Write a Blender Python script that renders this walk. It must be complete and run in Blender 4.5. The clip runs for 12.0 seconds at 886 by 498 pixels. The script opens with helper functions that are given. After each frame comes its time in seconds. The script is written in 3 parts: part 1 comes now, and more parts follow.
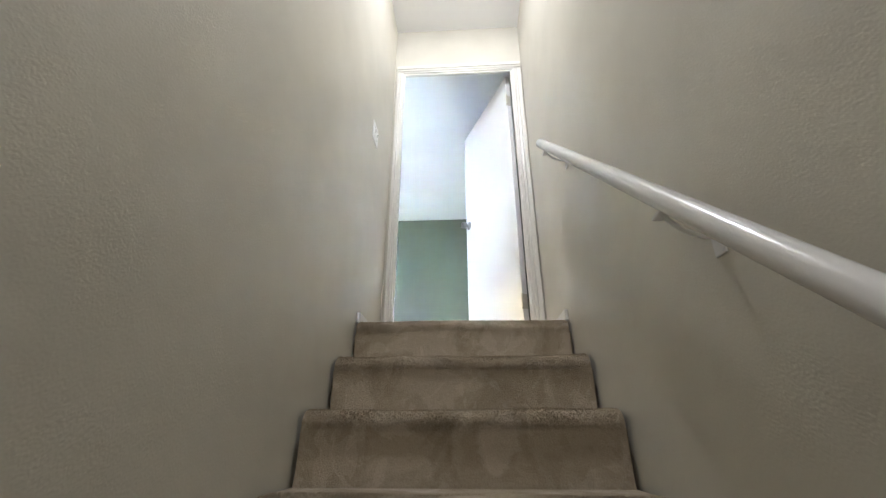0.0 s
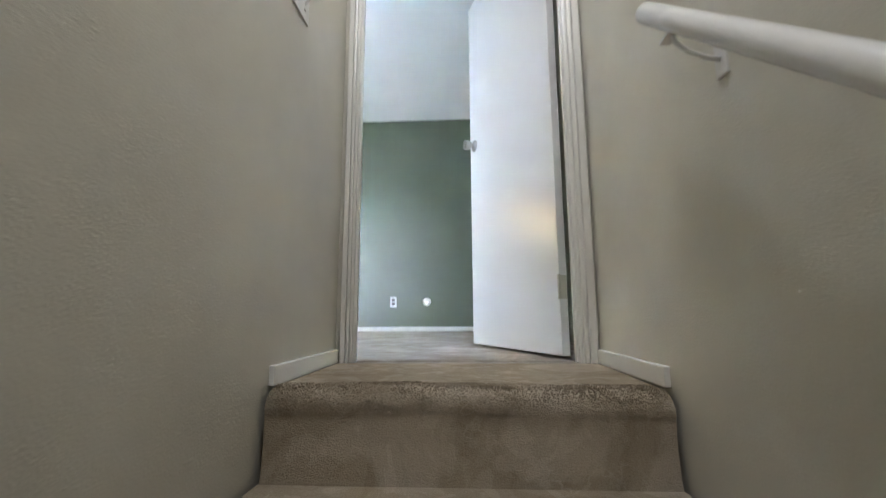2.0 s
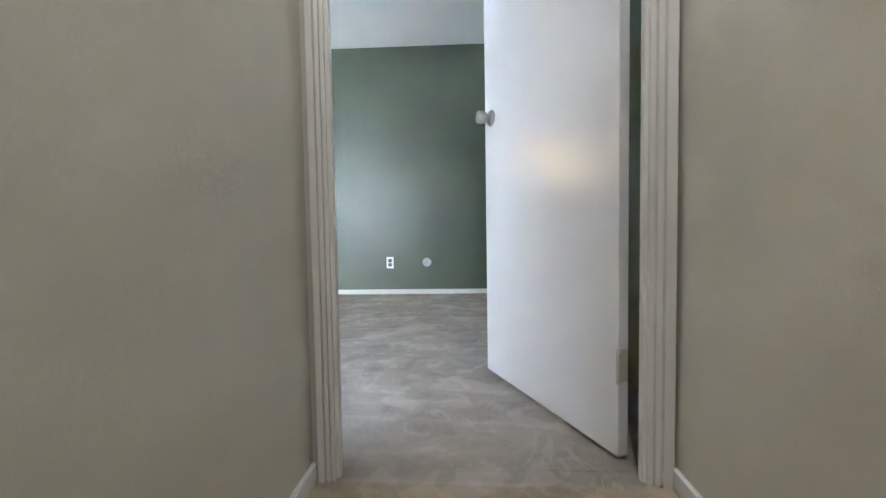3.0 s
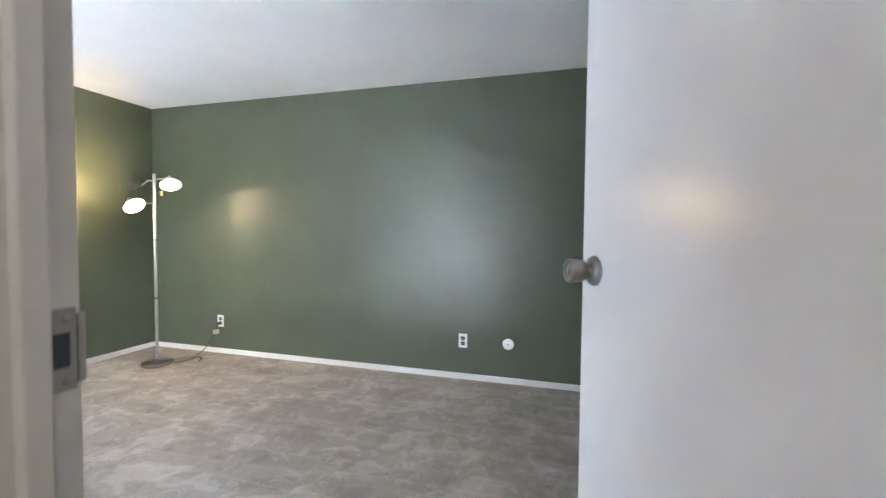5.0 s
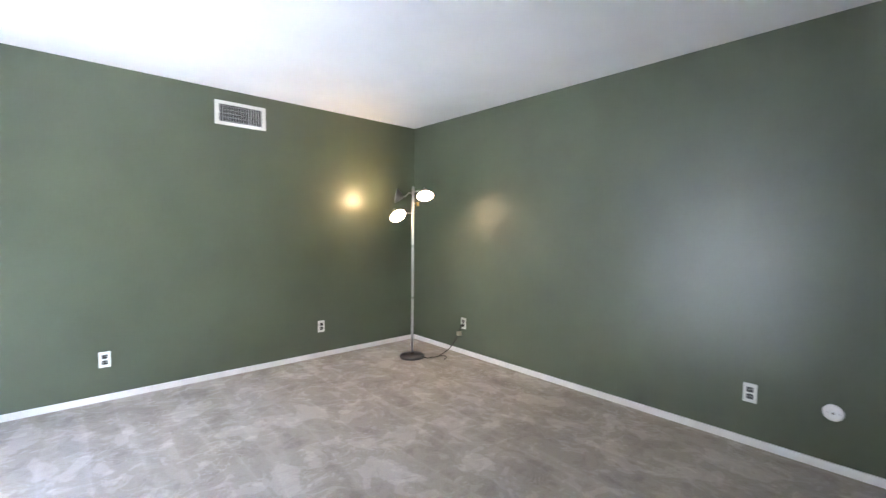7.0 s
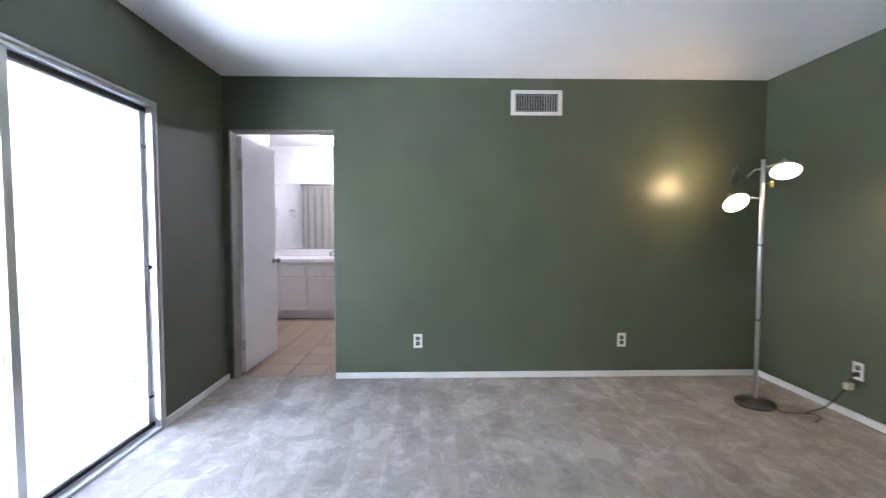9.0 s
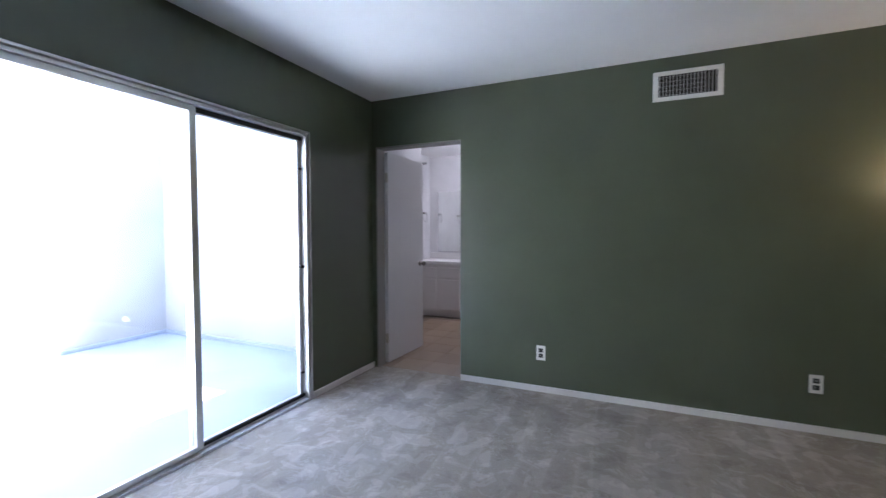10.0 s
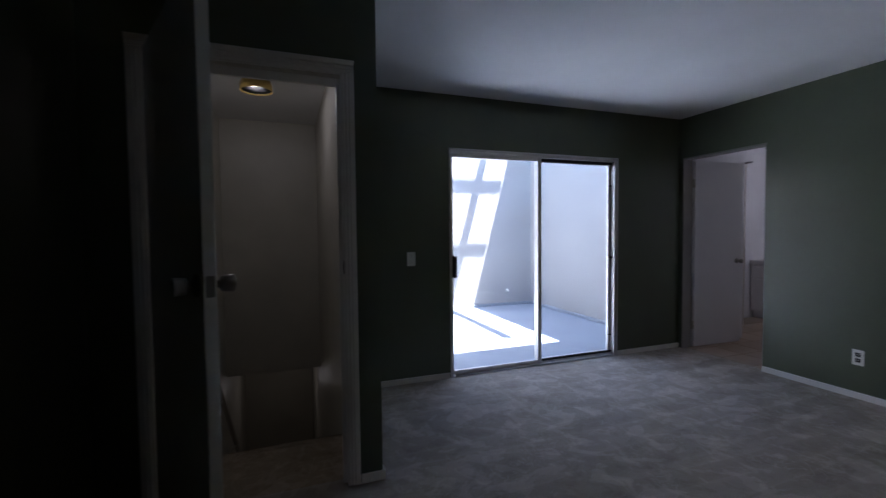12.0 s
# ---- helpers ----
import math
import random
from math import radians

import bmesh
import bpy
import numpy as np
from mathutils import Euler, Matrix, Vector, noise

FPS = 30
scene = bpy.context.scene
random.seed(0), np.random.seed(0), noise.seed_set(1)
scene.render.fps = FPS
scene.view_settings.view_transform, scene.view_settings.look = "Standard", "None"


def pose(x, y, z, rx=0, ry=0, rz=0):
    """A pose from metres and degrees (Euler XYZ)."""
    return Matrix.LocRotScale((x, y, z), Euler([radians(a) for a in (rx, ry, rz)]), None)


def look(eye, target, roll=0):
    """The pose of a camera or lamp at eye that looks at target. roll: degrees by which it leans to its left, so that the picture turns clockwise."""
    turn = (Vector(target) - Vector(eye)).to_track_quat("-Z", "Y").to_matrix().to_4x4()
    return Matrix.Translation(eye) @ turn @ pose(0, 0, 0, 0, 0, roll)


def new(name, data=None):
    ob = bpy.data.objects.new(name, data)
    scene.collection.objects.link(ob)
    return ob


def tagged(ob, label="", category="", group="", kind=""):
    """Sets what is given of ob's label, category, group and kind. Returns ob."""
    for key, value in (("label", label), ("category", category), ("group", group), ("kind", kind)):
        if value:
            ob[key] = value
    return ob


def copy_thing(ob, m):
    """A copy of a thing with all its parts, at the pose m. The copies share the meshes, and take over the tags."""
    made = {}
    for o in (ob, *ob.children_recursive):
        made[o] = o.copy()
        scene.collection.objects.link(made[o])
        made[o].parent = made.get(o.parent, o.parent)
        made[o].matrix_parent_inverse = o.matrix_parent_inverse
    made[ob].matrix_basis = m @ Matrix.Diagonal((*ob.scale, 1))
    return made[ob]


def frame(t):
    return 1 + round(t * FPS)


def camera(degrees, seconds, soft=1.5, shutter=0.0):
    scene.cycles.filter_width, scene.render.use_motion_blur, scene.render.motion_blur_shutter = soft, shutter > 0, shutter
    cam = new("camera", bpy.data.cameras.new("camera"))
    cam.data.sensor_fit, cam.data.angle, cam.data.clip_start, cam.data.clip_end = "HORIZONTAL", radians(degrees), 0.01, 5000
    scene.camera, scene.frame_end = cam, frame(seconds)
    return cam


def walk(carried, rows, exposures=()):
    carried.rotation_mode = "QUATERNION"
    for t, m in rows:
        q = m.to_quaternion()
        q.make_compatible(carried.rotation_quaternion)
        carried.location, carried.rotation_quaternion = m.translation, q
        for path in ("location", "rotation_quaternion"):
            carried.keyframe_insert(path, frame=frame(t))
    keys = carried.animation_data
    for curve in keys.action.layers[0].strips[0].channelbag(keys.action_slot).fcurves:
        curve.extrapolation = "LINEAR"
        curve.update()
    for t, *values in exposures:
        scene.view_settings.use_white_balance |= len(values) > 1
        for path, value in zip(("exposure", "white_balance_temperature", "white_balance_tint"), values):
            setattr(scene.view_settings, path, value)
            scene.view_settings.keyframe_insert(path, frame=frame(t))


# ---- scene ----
cam = camera(92.3, 12.0, soft=1.3, shutter=0.3)
PATH = (
    (0, (0.512, -2.354, -0.464), (0.407, -0.527, 0.344), 0.0), (0.5, (0.492, -2.204, -0.342), (0.382, -0.38, 0.472), -0.0),
    (1, (0.505, -1.978, -0.173), (0.396, -0.154, 0.641), -0.2), (1.5, (0.496, -1.754, -0.013), (0.387, 0.117, 0.686), -0.1),
    (2, (0.496, -1.542, 0.163), (0.384, 0.43, 0.474), -0.3), (2.5, (0.428, -1.301, 0.391), (0.318, 0.695, 0.324), -0.5),
    (3, (0.428, -1.078, 0.655), (0.326, 0.917, 0.558), -0.9), (4.8, (0.47, -0.297, 1.141), (0.005, 1.647, 1.071), 0.6),
    (5, (0.491, -0.218, 1.207), (-0.072, 1.699, 1.13), 0.5), (5.5, (0.452, -0.060, 1.301), (-0.378, 1.758, 1.222), 0.9),
    (6, (0.424, 0.018, 1.353), (-0.666, 1.693, 1.271), 0.8), (6.5, (0.383, 0.060, 1.324), (-0.907, 1.586, 1.228), 0.7),
    (6.7, (0.358, 0.074, 1.31), (-1.010, 1.530, 1.214), 0.7), (8.3, (0.074, 0.257, 1.18), (-1.845, 0.817, 1.115), -0.1),
    (8.5, (0.014, 0.281, 1.187), (-1.939, 0.705, 1.114), 0.1), (9, (-0.15, 0.435, 1.233), (-2.147, 0.481, 1.138), 0.0),
    (9.5, (-0.263, 0.771, 1.23), (-2.217, 0.35, 1.155), 0.1), (10, (-0.303, 0.958, 1.258), (-2.127, 0.141, 1.177), -0.1),
    (10.5, (-0.315, 1.122, 1.24), (-1.938, -0.045, 1.168), 0.0), (11, (-0.069, 1.486, 1.262), (-1.41, 0.004, 1.186), -0.3),
    (11.5, (0.235, 1.877, 1.284), (-0.791, 0.162, 1.213), -0.3), (12, (0.338, 2.185, 1.27), (-0.35, 0.309, 1.192), -0.6))
EXPOSURES = ((0, 7.6, 5900, 13), (1, 7.3, 5900, 13), (2, 7.0, 5900, 12), (3, 6.75, 5950, 13), (4.8, 6.45, 6200, 18), (6.5, 6.22, 6200, 20), (8.5, 5.75, 6150, 20), (9.5, 5.1, 6050, 20), (10.5, 3.9, 5920, 21), (11, 3.45, 5900, 23), (12, 2.95, 5900, 23))
walk(cam, [(t, look(eye, target, roll)) for t, eye, target, roll in PATH], EXPOSURES)

# ---- world, sun and lamps ----
world = bpy.data.worlds.new("world")
scene.world = world
world.use_nodes = True
sky = world.node_tree.nodes.new("ShaderNodeTexSky")
sky.sky_type, sky.sun_disc = "NISHITA", False
sky.sun_elevation, sky.sun_rotation = radians(69.8), radians(-47.2)
world.node_tree.links.new(sky.outputs[0], world.node_tree.nodes["Background"].inputs[0])
world.node_tree.nodes["Background"].inputs[1].default_value = 0.13
sun = new("sun", bpy.data.lights.new("sun", "SUN"))
sun.data.energy, sun.data.angle, sun.data.color = 5.0, radians(0.53), (1.0, 0.97, 0.92)
sun.matrix_world = look((-2.7, 2.5, 10), (0, 0, 0))


def bulb(name, place, watts, radius, color):
    lamp = new(name, bpy.data.lights.new(name, "POINT"))
    lamp.data.energy, lamp.data.shadow_soft_size, lamp.data.color = watts, radius, color
    lamp.location = place
    return lamp


STAIR_LAMP = (0.52, -1.22, 2.297)
bulb("stair_bulb", STAIR_LAMP, 0.32, 0.03, (1.0, 0.99, 0.97))
bulb("stair_bulb_lower_hall", (0.45, -3.6, -0.60), 0.05, 0.05, (1.0, 0.93, 0.82))
BATH_LAMP = (-5.75, -0.91, 2.30)
LAMP_GLOW, WALL_HEAD_GLOW, BATH_GLOW = 0.95, 2.3, 3.4


# ---- materials ----
def material(name, color, rough=0.6, metal=0.0, spec=0.5):
    m = bpy.data.materials.new(name)
    m.use_nodes = True
    b = m.node_tree.nodes["Principled BSDF"]
    b.inputs["Base Color"].default_value = (*color, 1)
    b.inputs["Roughness"].default_value, b.inputs["Metallic"].default_value = rough, metal
    b.inputs["Specular IOR Level"].default_value = spec
    return m


def node(m, kind, **values):
    n = m.node_tree.nodes.new(kind)
    for key, value in values.items():
        n.inputs[key.replace("_", " ")].default_value = value
    return n


def link(m, a, b):
    m.node_tree.links.new(a, b)


def noise_tex(m, scale, detail=4.0, rough=0.55, stretch=(1, 1, 1), turn=(0, 0, 0), warp=0.0):
    co = m.node_tree.nodes.new("ShaderNodeNewGeometry")
    mp = m.node_tree.nodes.new("ShaderNodeMapping")
    mp.inputs["Scale"].default_value = stretch
    mp.inputs["Rotation"].default_value = turn
    link(m, co.outputs["Position"], mp.inputs["Vector"])
    n = node(m, "ShaderNodeTexNoise", Scale=scale, Detail=detail, Roughness=rough, Distortion=warp)
    link(m, mp.outputs["Vector"], n.inputs["Vector"])
    return n.outputs["Fac"]


def ramp(m, fac, stops):
    r = m.node_tree.nodes.new("ShaderNodeValToRGB")
    els = r.color_ramp.elements
    while len(els) < len(stops):
        els.new(0.5)
    for e, (pos, col) in zip(els, stops):
        e.position, e.color = pos, (*col, 1)
    link(m, fac, r.inputs["Fac"])
    return r.outputs["Color"]


def mix(m, fac, a, b, mode="MIX"):
    n = m.node_tree.nodes.new("ShaderNodeMix")
    n.data_type, n.blend_type = "RGBA", mode
    for value, slot in ((fac, 0), (a, 6), (b, 7)):
        if isinstance(value, (int, float)):
            n.inputs[slot].default_value = value
        elif isinstance(value, tuple):
            n.inputs[slot].default_value = (*value, 1)
        else:
            link(m, value, n.inputs[slot])
    return n.outputs[2]


def base(m, socket):
    link(m, socket, m.node_tree.nodes["Principled BSDF"].inputs["Base Color"])


def bump(m, layers, dist=0.002):
    """Layers of (height, strength), one over the other."""
    last = None
    for height, strength in layers:
        n = node(m, "ShaderNodeBump", Strength=strength, Distance=dist)
        link(m, height, n.inputs["Height"])
        if last:
            link(m, last, n.inputs["Normal"])
        last = n.outputs["Normal"]
    link(m, last, m.node_tree.nodes["Principled BSDF"].inputs["Normal"])


def roughen(m, fac, low, high):
    n = node(m, "ShaderNodeMapRange", To_Min=low, To_Max=high)
    link(m, fac, n.inputs["Value"])
    link(m, n.outputs[0], m.node_tree.nodes["Principled BSDF"].inputs["Roughness"])


def paint(name, color, rough, peel=0.35, shade=0.06, soft=0.8):
    """Rolled wall paint: orange peel, trowel marks and a little soiling."""
    m = material(name, color, rough)
    blotch = noise_tex(m, 1.7, 5)
    dark = tuple(c * (1 - shade * 2) for c in color)
    light = tuple(min(1, c * (1 + shade)) for c in color)
    base(m, ramp(m, blotch, ((0.3, dark), (0.7, light))))
    bump(m, ((noise_tex(m, 210, 2), peel), (noise_tex(m, 30, 3), peel * soft)), 0.0016)
    if rough > 0.35:
        roughen(m, noise_tex(m, 3, 2), rough - 0.015, rough + 0.02)
    return m


GREEN = paint("green_paint", (0.099, 0.117, 0.076), 0.35, 0.12)
CREAM = paint("cream_paint", (0.61, 0.58, 0.50), 0.42, 0.42)
WHITE_WALL = paint("white_wall_paint", (0.74, 0.73, 0.74), 0.5, 0.25)
CEILING = paint("ceiling_paint", (0.89, 0.89, 0.89), 0.8, 0.5, 0.02)
TRIM = paint("trim_paint", (0.74, 0.72, 0.67), 0.32, 0.10, 0.03, 0.2)
BASEBOARD = paint("baseboard_paint", (0.78, 0.77, 0.75), 0.38, 0.12, 0.05)
DOOR_PAINT = paint("door_paint", (0.76, 0.75, 0.74), 0.23, 0.05, 0.008, 0.0)
STUCCO = paint("patio_stucco", (0.42, 0.41, 0.395), 0.9, 0.9, 0.05)
PLASTIC = material("white_plastic", (0.80, 0.79, 0.76), 0.35)
DARK = material("dark_slot", (0.02, 0.02, 0.02), 0.5)
# black of the added disc that keeps the brass dome's underside dark
BLACK_DISC = material("matte_black_disc", (0.012, 0.012, 0.012), 0.95, spec=0.05)
BLACK_PLASTIC = material("black_plastic", (0.02, 0.02, 0.022), 0.4)
CORD = material("cord_plastic", (0.045, 0.038, 0.03), 0.45)
TAG = material("paper_tag", (0.55, 0.50, 0.38), 0.7)


def metal(name, color, rough, brush=(1, 1, 1)):
    m = material(name, color, rough, 1.0)
    roughen(m, noise_tex(m, 60, 3, stretch=brush), rough - 0.06, rough + 0.12)
    return m


NICKEL = metal("brushed_nickel", (0.55, 0.53, 0.50), 0.30, (8, 8, 1))
PEWTER = metal("worn_pewter", (0.30, 0.285, 0.265), 0.28)
CHROME = metal("chrome", (0.65, 0.65, 0.66), 0.16)
BRASS = metal("brass", (0.55, 0.40, 0.14), 0.30)
DARK_STEEL = metal("dark_steel", (0.16, 0.155, 0.15), 0.34)
ALUMINIUM = metal("mill_aluminium", (0.70, 0.70, 0.71), 0.42, (1, 1, 12))
HINGE = material("painted_over_hinge", (0.50, 0.47, 0.40), 0.45, 0.2)
MIRROR = material("mirror_glass", (0.9, 0.92, 0.91), 0.02, 1.0)


def glow(name, color, strength):
    m = material(name, (0.8, 0.8, 0.78), 0.3)
    b = m.node_tree.nodes["Principled BSDF"]
    b.inputs["Emission Color"].default_value = (*color, 1)
    b.inputs["Emission Strength"].default_value = strength
    return m


LAMP_DISC = glow("lit_lamp_diffuser", (1.0, 0.72, 0.38), LAMP_GLOW)
WALL_DISC = glow("lit_wall_washer_diffuser", (1.0, 0.70, 0.33), WALL_HEAD_GLOW)
BATH_DISC = glow("lit_bath_globe", (0.93, 0.94, 1.0), BATH_GLOW)

GLASS = bpy.data.materials.new("window_glass")
GLASS.use_nodes = True
_t = GLASS.node_tree
_t.nodes.remove(_t.nodes["Principled BSDF"])
_tr = _t.nodes.new("ShaderNodeBsdfTransparent")
_tr.inputs[0].default_value = (0.93, 0.96, 0.95, 1)
_gl = _t.nodes.new("ShaderNodeBsdfGlossy")
_gl.inputs["Roughness"].default_value = 0.02
_lw = _t.nodes.new("ShaderNodeLayerWeight")
_lw.inputs["Blend"].default_value = 0.5
_pw = _t.nodes.new("ShaderNodeMath")
_pw.operation = "POWER"
_pw.inputs[1].default_value = 5.0
_fr = _t.nodes.new("ShaderNodeMapRange")
_fr.inputs["To Min"].default_value, _fr.inputs["To Max"].default_value = 0.03, 0.9
_t.links.new(_lw.outputs["Facing"], _pw.inputs[0])
_t.links.new(_pw.outputs[0], _fr.inputs["Value"])
_mx = _t.nodes.new("ShaderNodeMixShader")
for a, b in ((_fr.outputs[0], _mx.inputs[0]), (_tr.outputs[0], _mx.inputs[1]), (_gl.outputs[0], _mx.inputs[2]), (_mx.outputs[0], _t.nodes["Material Output"].inputs[0])):
    _t.links.new(a, b)


def carpet_material(name, dark, mid, light, streak):
    """Cut pile: fibre grain, footprints, scuffed edges and vacuum wedges where the pile lies over."""
    m = material(name, mid, 0.95, spec=0.15)
    lay = noise_tex(m, 3.5, 5, 0.56, (1.0, 1.35, 1), warp=0.5)
    patch = ramp(m, lay, ((0.40, dark), (0.445, mid), (0.54, mid), (0.585, light)))
    print_ = noise_tex(m, 7.0, 3, 0.52, (1.25, 0.9, 1), warp=1.1)
    patch = mix(m, 0.42, patch, ramp(m, print_, ((0.40, dark), (0.44, mid), (0.58, mid), (0.61, light))))
    swirl = noise_tex(m, 6.0, 3, 0.55, (1.0, 1.0, 1), warp=1.6)
    line = ramp(m, swirl, ((0.475, (0, 0, 0)), (0.495, (1, 1, 1)), (0.505, (1, 1, 1)), (0.525, (0, 0, 0))))
    gate = ramp(m, noise_tex(m, 2.3, 3), ((0.46, (0, 0, 0)), (0.60, (0.55, 0.55, 0.55))))
    patch = mix(m, mix(m, 1.0, line, gate, "MULTIPLY"), patch, light)
    vac = noise_tex(m, 1.6, 1, 0.4, (0.28, 3.2, 1), (0, 0, radians(-4)))
    patch = mix(m, streak, patch, ramp(m, vac, ((0.42, dark), (0.49, mid), (0.51, light), (0.60, mid))))
    grain = noise_tex(m, 330, 2, 0.7)
    base(m, mix(m, 0.20, patch, ramp(m, grain, ((0.3, tuple(c * 0.45 for c in dark)), (0.75, light)))))
    bump(m, ((noise_tex(m, 300, 2, 0.7), 0.75), (noise_tex(m, 60, 4), 0.55), (noise_tex(m, 8, 4), 0.5)), 0.006)
    return m


CARPET = carpet_material("room_carpet", (0.31, 0.275, 0.232), (0.425, 0.385, 0.335), (0.66, 0.62, 0.568), 0.20)
STAIR_CARPET = carpet_material("stair_carpet", (0.30, 0.243, 0.168), (0.43, 0.358, 0.262), (0.63, 0.55, 0.445), 0.10)
TILE = paint("tan_floor_tile", (0.33, 0.235, 0.155), 0.32, 0.15, 0.12)
GROUT = material("grout", (0.30, 0.25, 0.20), 0.9)
CONCRETE = paint("painted_patio_concrete", (0.33, 0.375, 0.43), 0.75, 0.5, 0.06)
TIMBER = paint("white_timber", (0.6, 0.58, 0.55), 0.7, 0.4, 0.08)
LAMINATE = paint("white_laminate", (0.74, 0.72, 0.71), 0.35, 0.05, 0.02)
CURTAIN = paint("shower_curtain_cloth", (0.82, 0.78, 0.72), 0.7, 0.1, 0.04)
ROOFING = material("roof_gravel", (0.3, 0.28, 0.26), 0.95)
GROUND = paint("ground", (0.20, 0.18, 0.15), 0.95, 0.5, 0.2)


# ---- building helpers ----
def box(bm, x0, x1, y0, y1, z0, z1, bevel=0.0):
    made = bmesh.ops.create_cube(bm, size=1)["verts"]
    for v in made:
        v.co = ((x0 + x1) / 2 + v.co.x * (x1 - x0), (y0 + y1) / 2 + v.co.y * (y1 - y0), (z0 + z1) / 2 + v.co.z * (z1 - z0))
    if bevel:
        edges = {e for v in made for e in v.link_edges}
        bmesh.ops.bevel(bm, geom=list(edges), offset=bevel, segments=2, profile=0.5, affect="EDGES")
    return bm


def boxes(*rows, bevel=0.0):
    bm = bmesh.new()
    for r in rows:
        box(bm, *r, bevel=bevel)
    return bm


def lathe(profile, steps=32, m=None):
    """A turned shape from (radius, height) pairs, about z."""
    bm = bmesh.new()
    rings = []
    for r, z in profile:
        if r < 1e-6:
            rings.append([bm.verts.new((0, 0, z))])
        else:
            rings.append([bm.verts.new((r * math.cos(a), r * math.sin(a), z)) for a in np.linspace(0, 2 * math.pi, steps, endpoint=False)])
    for a, b in zip(rings, rings[1:]):
        for i in range(steps):
            j = (i + 1) % steps
            if len(a) == 1 and len(b) > 1:
                bm.faces.new((a[0], b[j], b[i]))
            elif len(b) == 1 and len(a) > 1:
                bm.faces.new((a[i], a[j], b[0]))
            elif len(a) > 1:
                bm.faces.new((a[i], a[j], b[j], b[i]))
    bmesh.ops.recalc_face_normals(bm, faces=bm.faces)
    for f in bm.faces:
        f.smooth = True
    if m is not None:
        bm.transform(m)
    return bm


def tube(points, radius, steps=12):
    bm = bmesh.new()
    pts = [Vector(p) for p in points]
    rings = []
    for i, p in enumerate(pts):
        way = (pts[min(i + 1, len(pts) - 1)] - pts[max(i - 1, 0)]).normalized()
        side = way.cross(Vector((0, 0, 1)))
        side = side.normalized() if side.length > 1e-4 else Vector((1, 0, 0))
        up = side.cross(way)
        rings.append([bm.verts.new(p + radius * (math.cos(a) * side + math.sin(a) * up)) for a in np.linspace(0, 2 * math.pi, steps, endpoint=False)])
    for a, b in zip(rings, rings[1:]):
        for i in range(steps):
            f = bm.faces.new((a[i], a[(i + 1) % steps], b[(i + 1) % steps], b[i]))
            f.smooth = True
    bm.faces.new(rings[0][::-1])
    bm.faces.new(rings[-1])
    bmesh.ops.recalc_face_normals(bm, faces=bm.faces)
    return bm


def extrude(outline, lo, hi, place):
    """A prism from an outline of 2D points; place(u, v, w) gives the 3D point."""
    bm = bmesh.new()
    a = [bm.verts.new(place(u, v, lo)) for u, v in outline]
    b = [bm.verts.new(place(u, v, hi)) for u, v in outline]
    n = len(outline)
    for i in range(n):
        bm.faces.new((a[i], a[(i + 1) % n], b[(i + 1) % n], b[i]))
    bm.faces.new(a[::-1])
    bm.faces.new(b)
    bmesh.ops.recalc_face_normals(bm, faces=bm.faces)
    return bm


def part(name, bm, mat, parent=None, label="", m=None):
    me = bpy.data.meshes.new(name)
    if m is not None:
        bm.transform(m)
    bm.to_mesh(me)
    bm.free()
    me.materials.append(mat)
    ob = new(name, me)
    ob.parent = parent
    if label:
        tagged(ob, label)
    return ob


def thing(name, place, label, category, group=""):
    ob = new(name)
    ob.matrix_world = place if isinstance(place, Matrix) else Matrix.Translation(place)
    return tagged(ob, label, category, group)


def structure(name, bm, mat, label, category="wall"):
    return tagged(part(name, bm, mat), label, category, kind="structure")


# ---- plan ----
N, S, W, E = 3.17, -1.245, -3.63, 1.12
H = 2.445
DW0, DW1 = 0.0, 0.048          # the wall of the stair door
SL, SR = 0.020, 0.952          # stairwell walls
JL, JR, DH, DHS = 0.075, 0.888, 2.045, 2.010
BY0, BY1, BH = -1.20, -0.368, 2.025
GX0, GX1, GH = -2.785, -0.992, 1.99
RISE, RUN, NOSE = 0.196, 0.255, -0.555

# ---- room shell ----
structure("wall_north", boxes((W - 0.12, E + 0.12, N, N + 0.12, -0.1, H)), GREEN, "dark green painted bedroom wall with eggshell sheen")
structure("wall_west", boxes((W - 0.12, W, BY1, N, -0.1, H), (W - 0.12, W, BY0, BY1, BH, H), (W - 0.12, W, S, BY0, -0.1, H)), GREEN, "dark green painted wall with a doorway to the bathroom")
structure("wall_south", boxes((W - 0.12, GX0, S - 0.12, S, -0.1, H), (GX0, GX1, S - 0.12, S, GH, H), (GX1, -0.10, S - 0.12, S, -0.1, H)), GREEN, "dark green wall holding the sliding patio door")
structure("wall_stair_side", boxes((-0.10, SL - 0.06, S - 0.12, DW1, -0.1, H)), GREEN, "short dark green return wall beside the stairwell")
structure("wall_stair_door", boxes((SL - 0.06, JL - 0.02, DW0 + 0.03, DW1, -0.1, H), (JL - 0.02, JR + 0.02, DW0 + 0.03, DW1, DH + 0.02, H), (JR + 0.02, E, DW0 + 0.03, DW1, -0.1, H)), GREEN, "dark green wall around the stair door")
structure("wall_east", boxes((E, E + 0.12, DW0 + 0.03, N, -0.1, H)), GREEN, "plain dark green wall behind the open door")
structure("ceiling", boxes((W - 0.12, E + 0.12, S - 0.12, N + 0.12, H, H + 0.08)), CEILING, "smooth white painted bedroom ceiling", "ceiling")
structure("roof", boxes((-7.2, E + 0.4, S - 0.125, N + 0.4, H + 0.20, H + 0.30)), ROOFING, "flat gravel roof over the rooms", "roof")
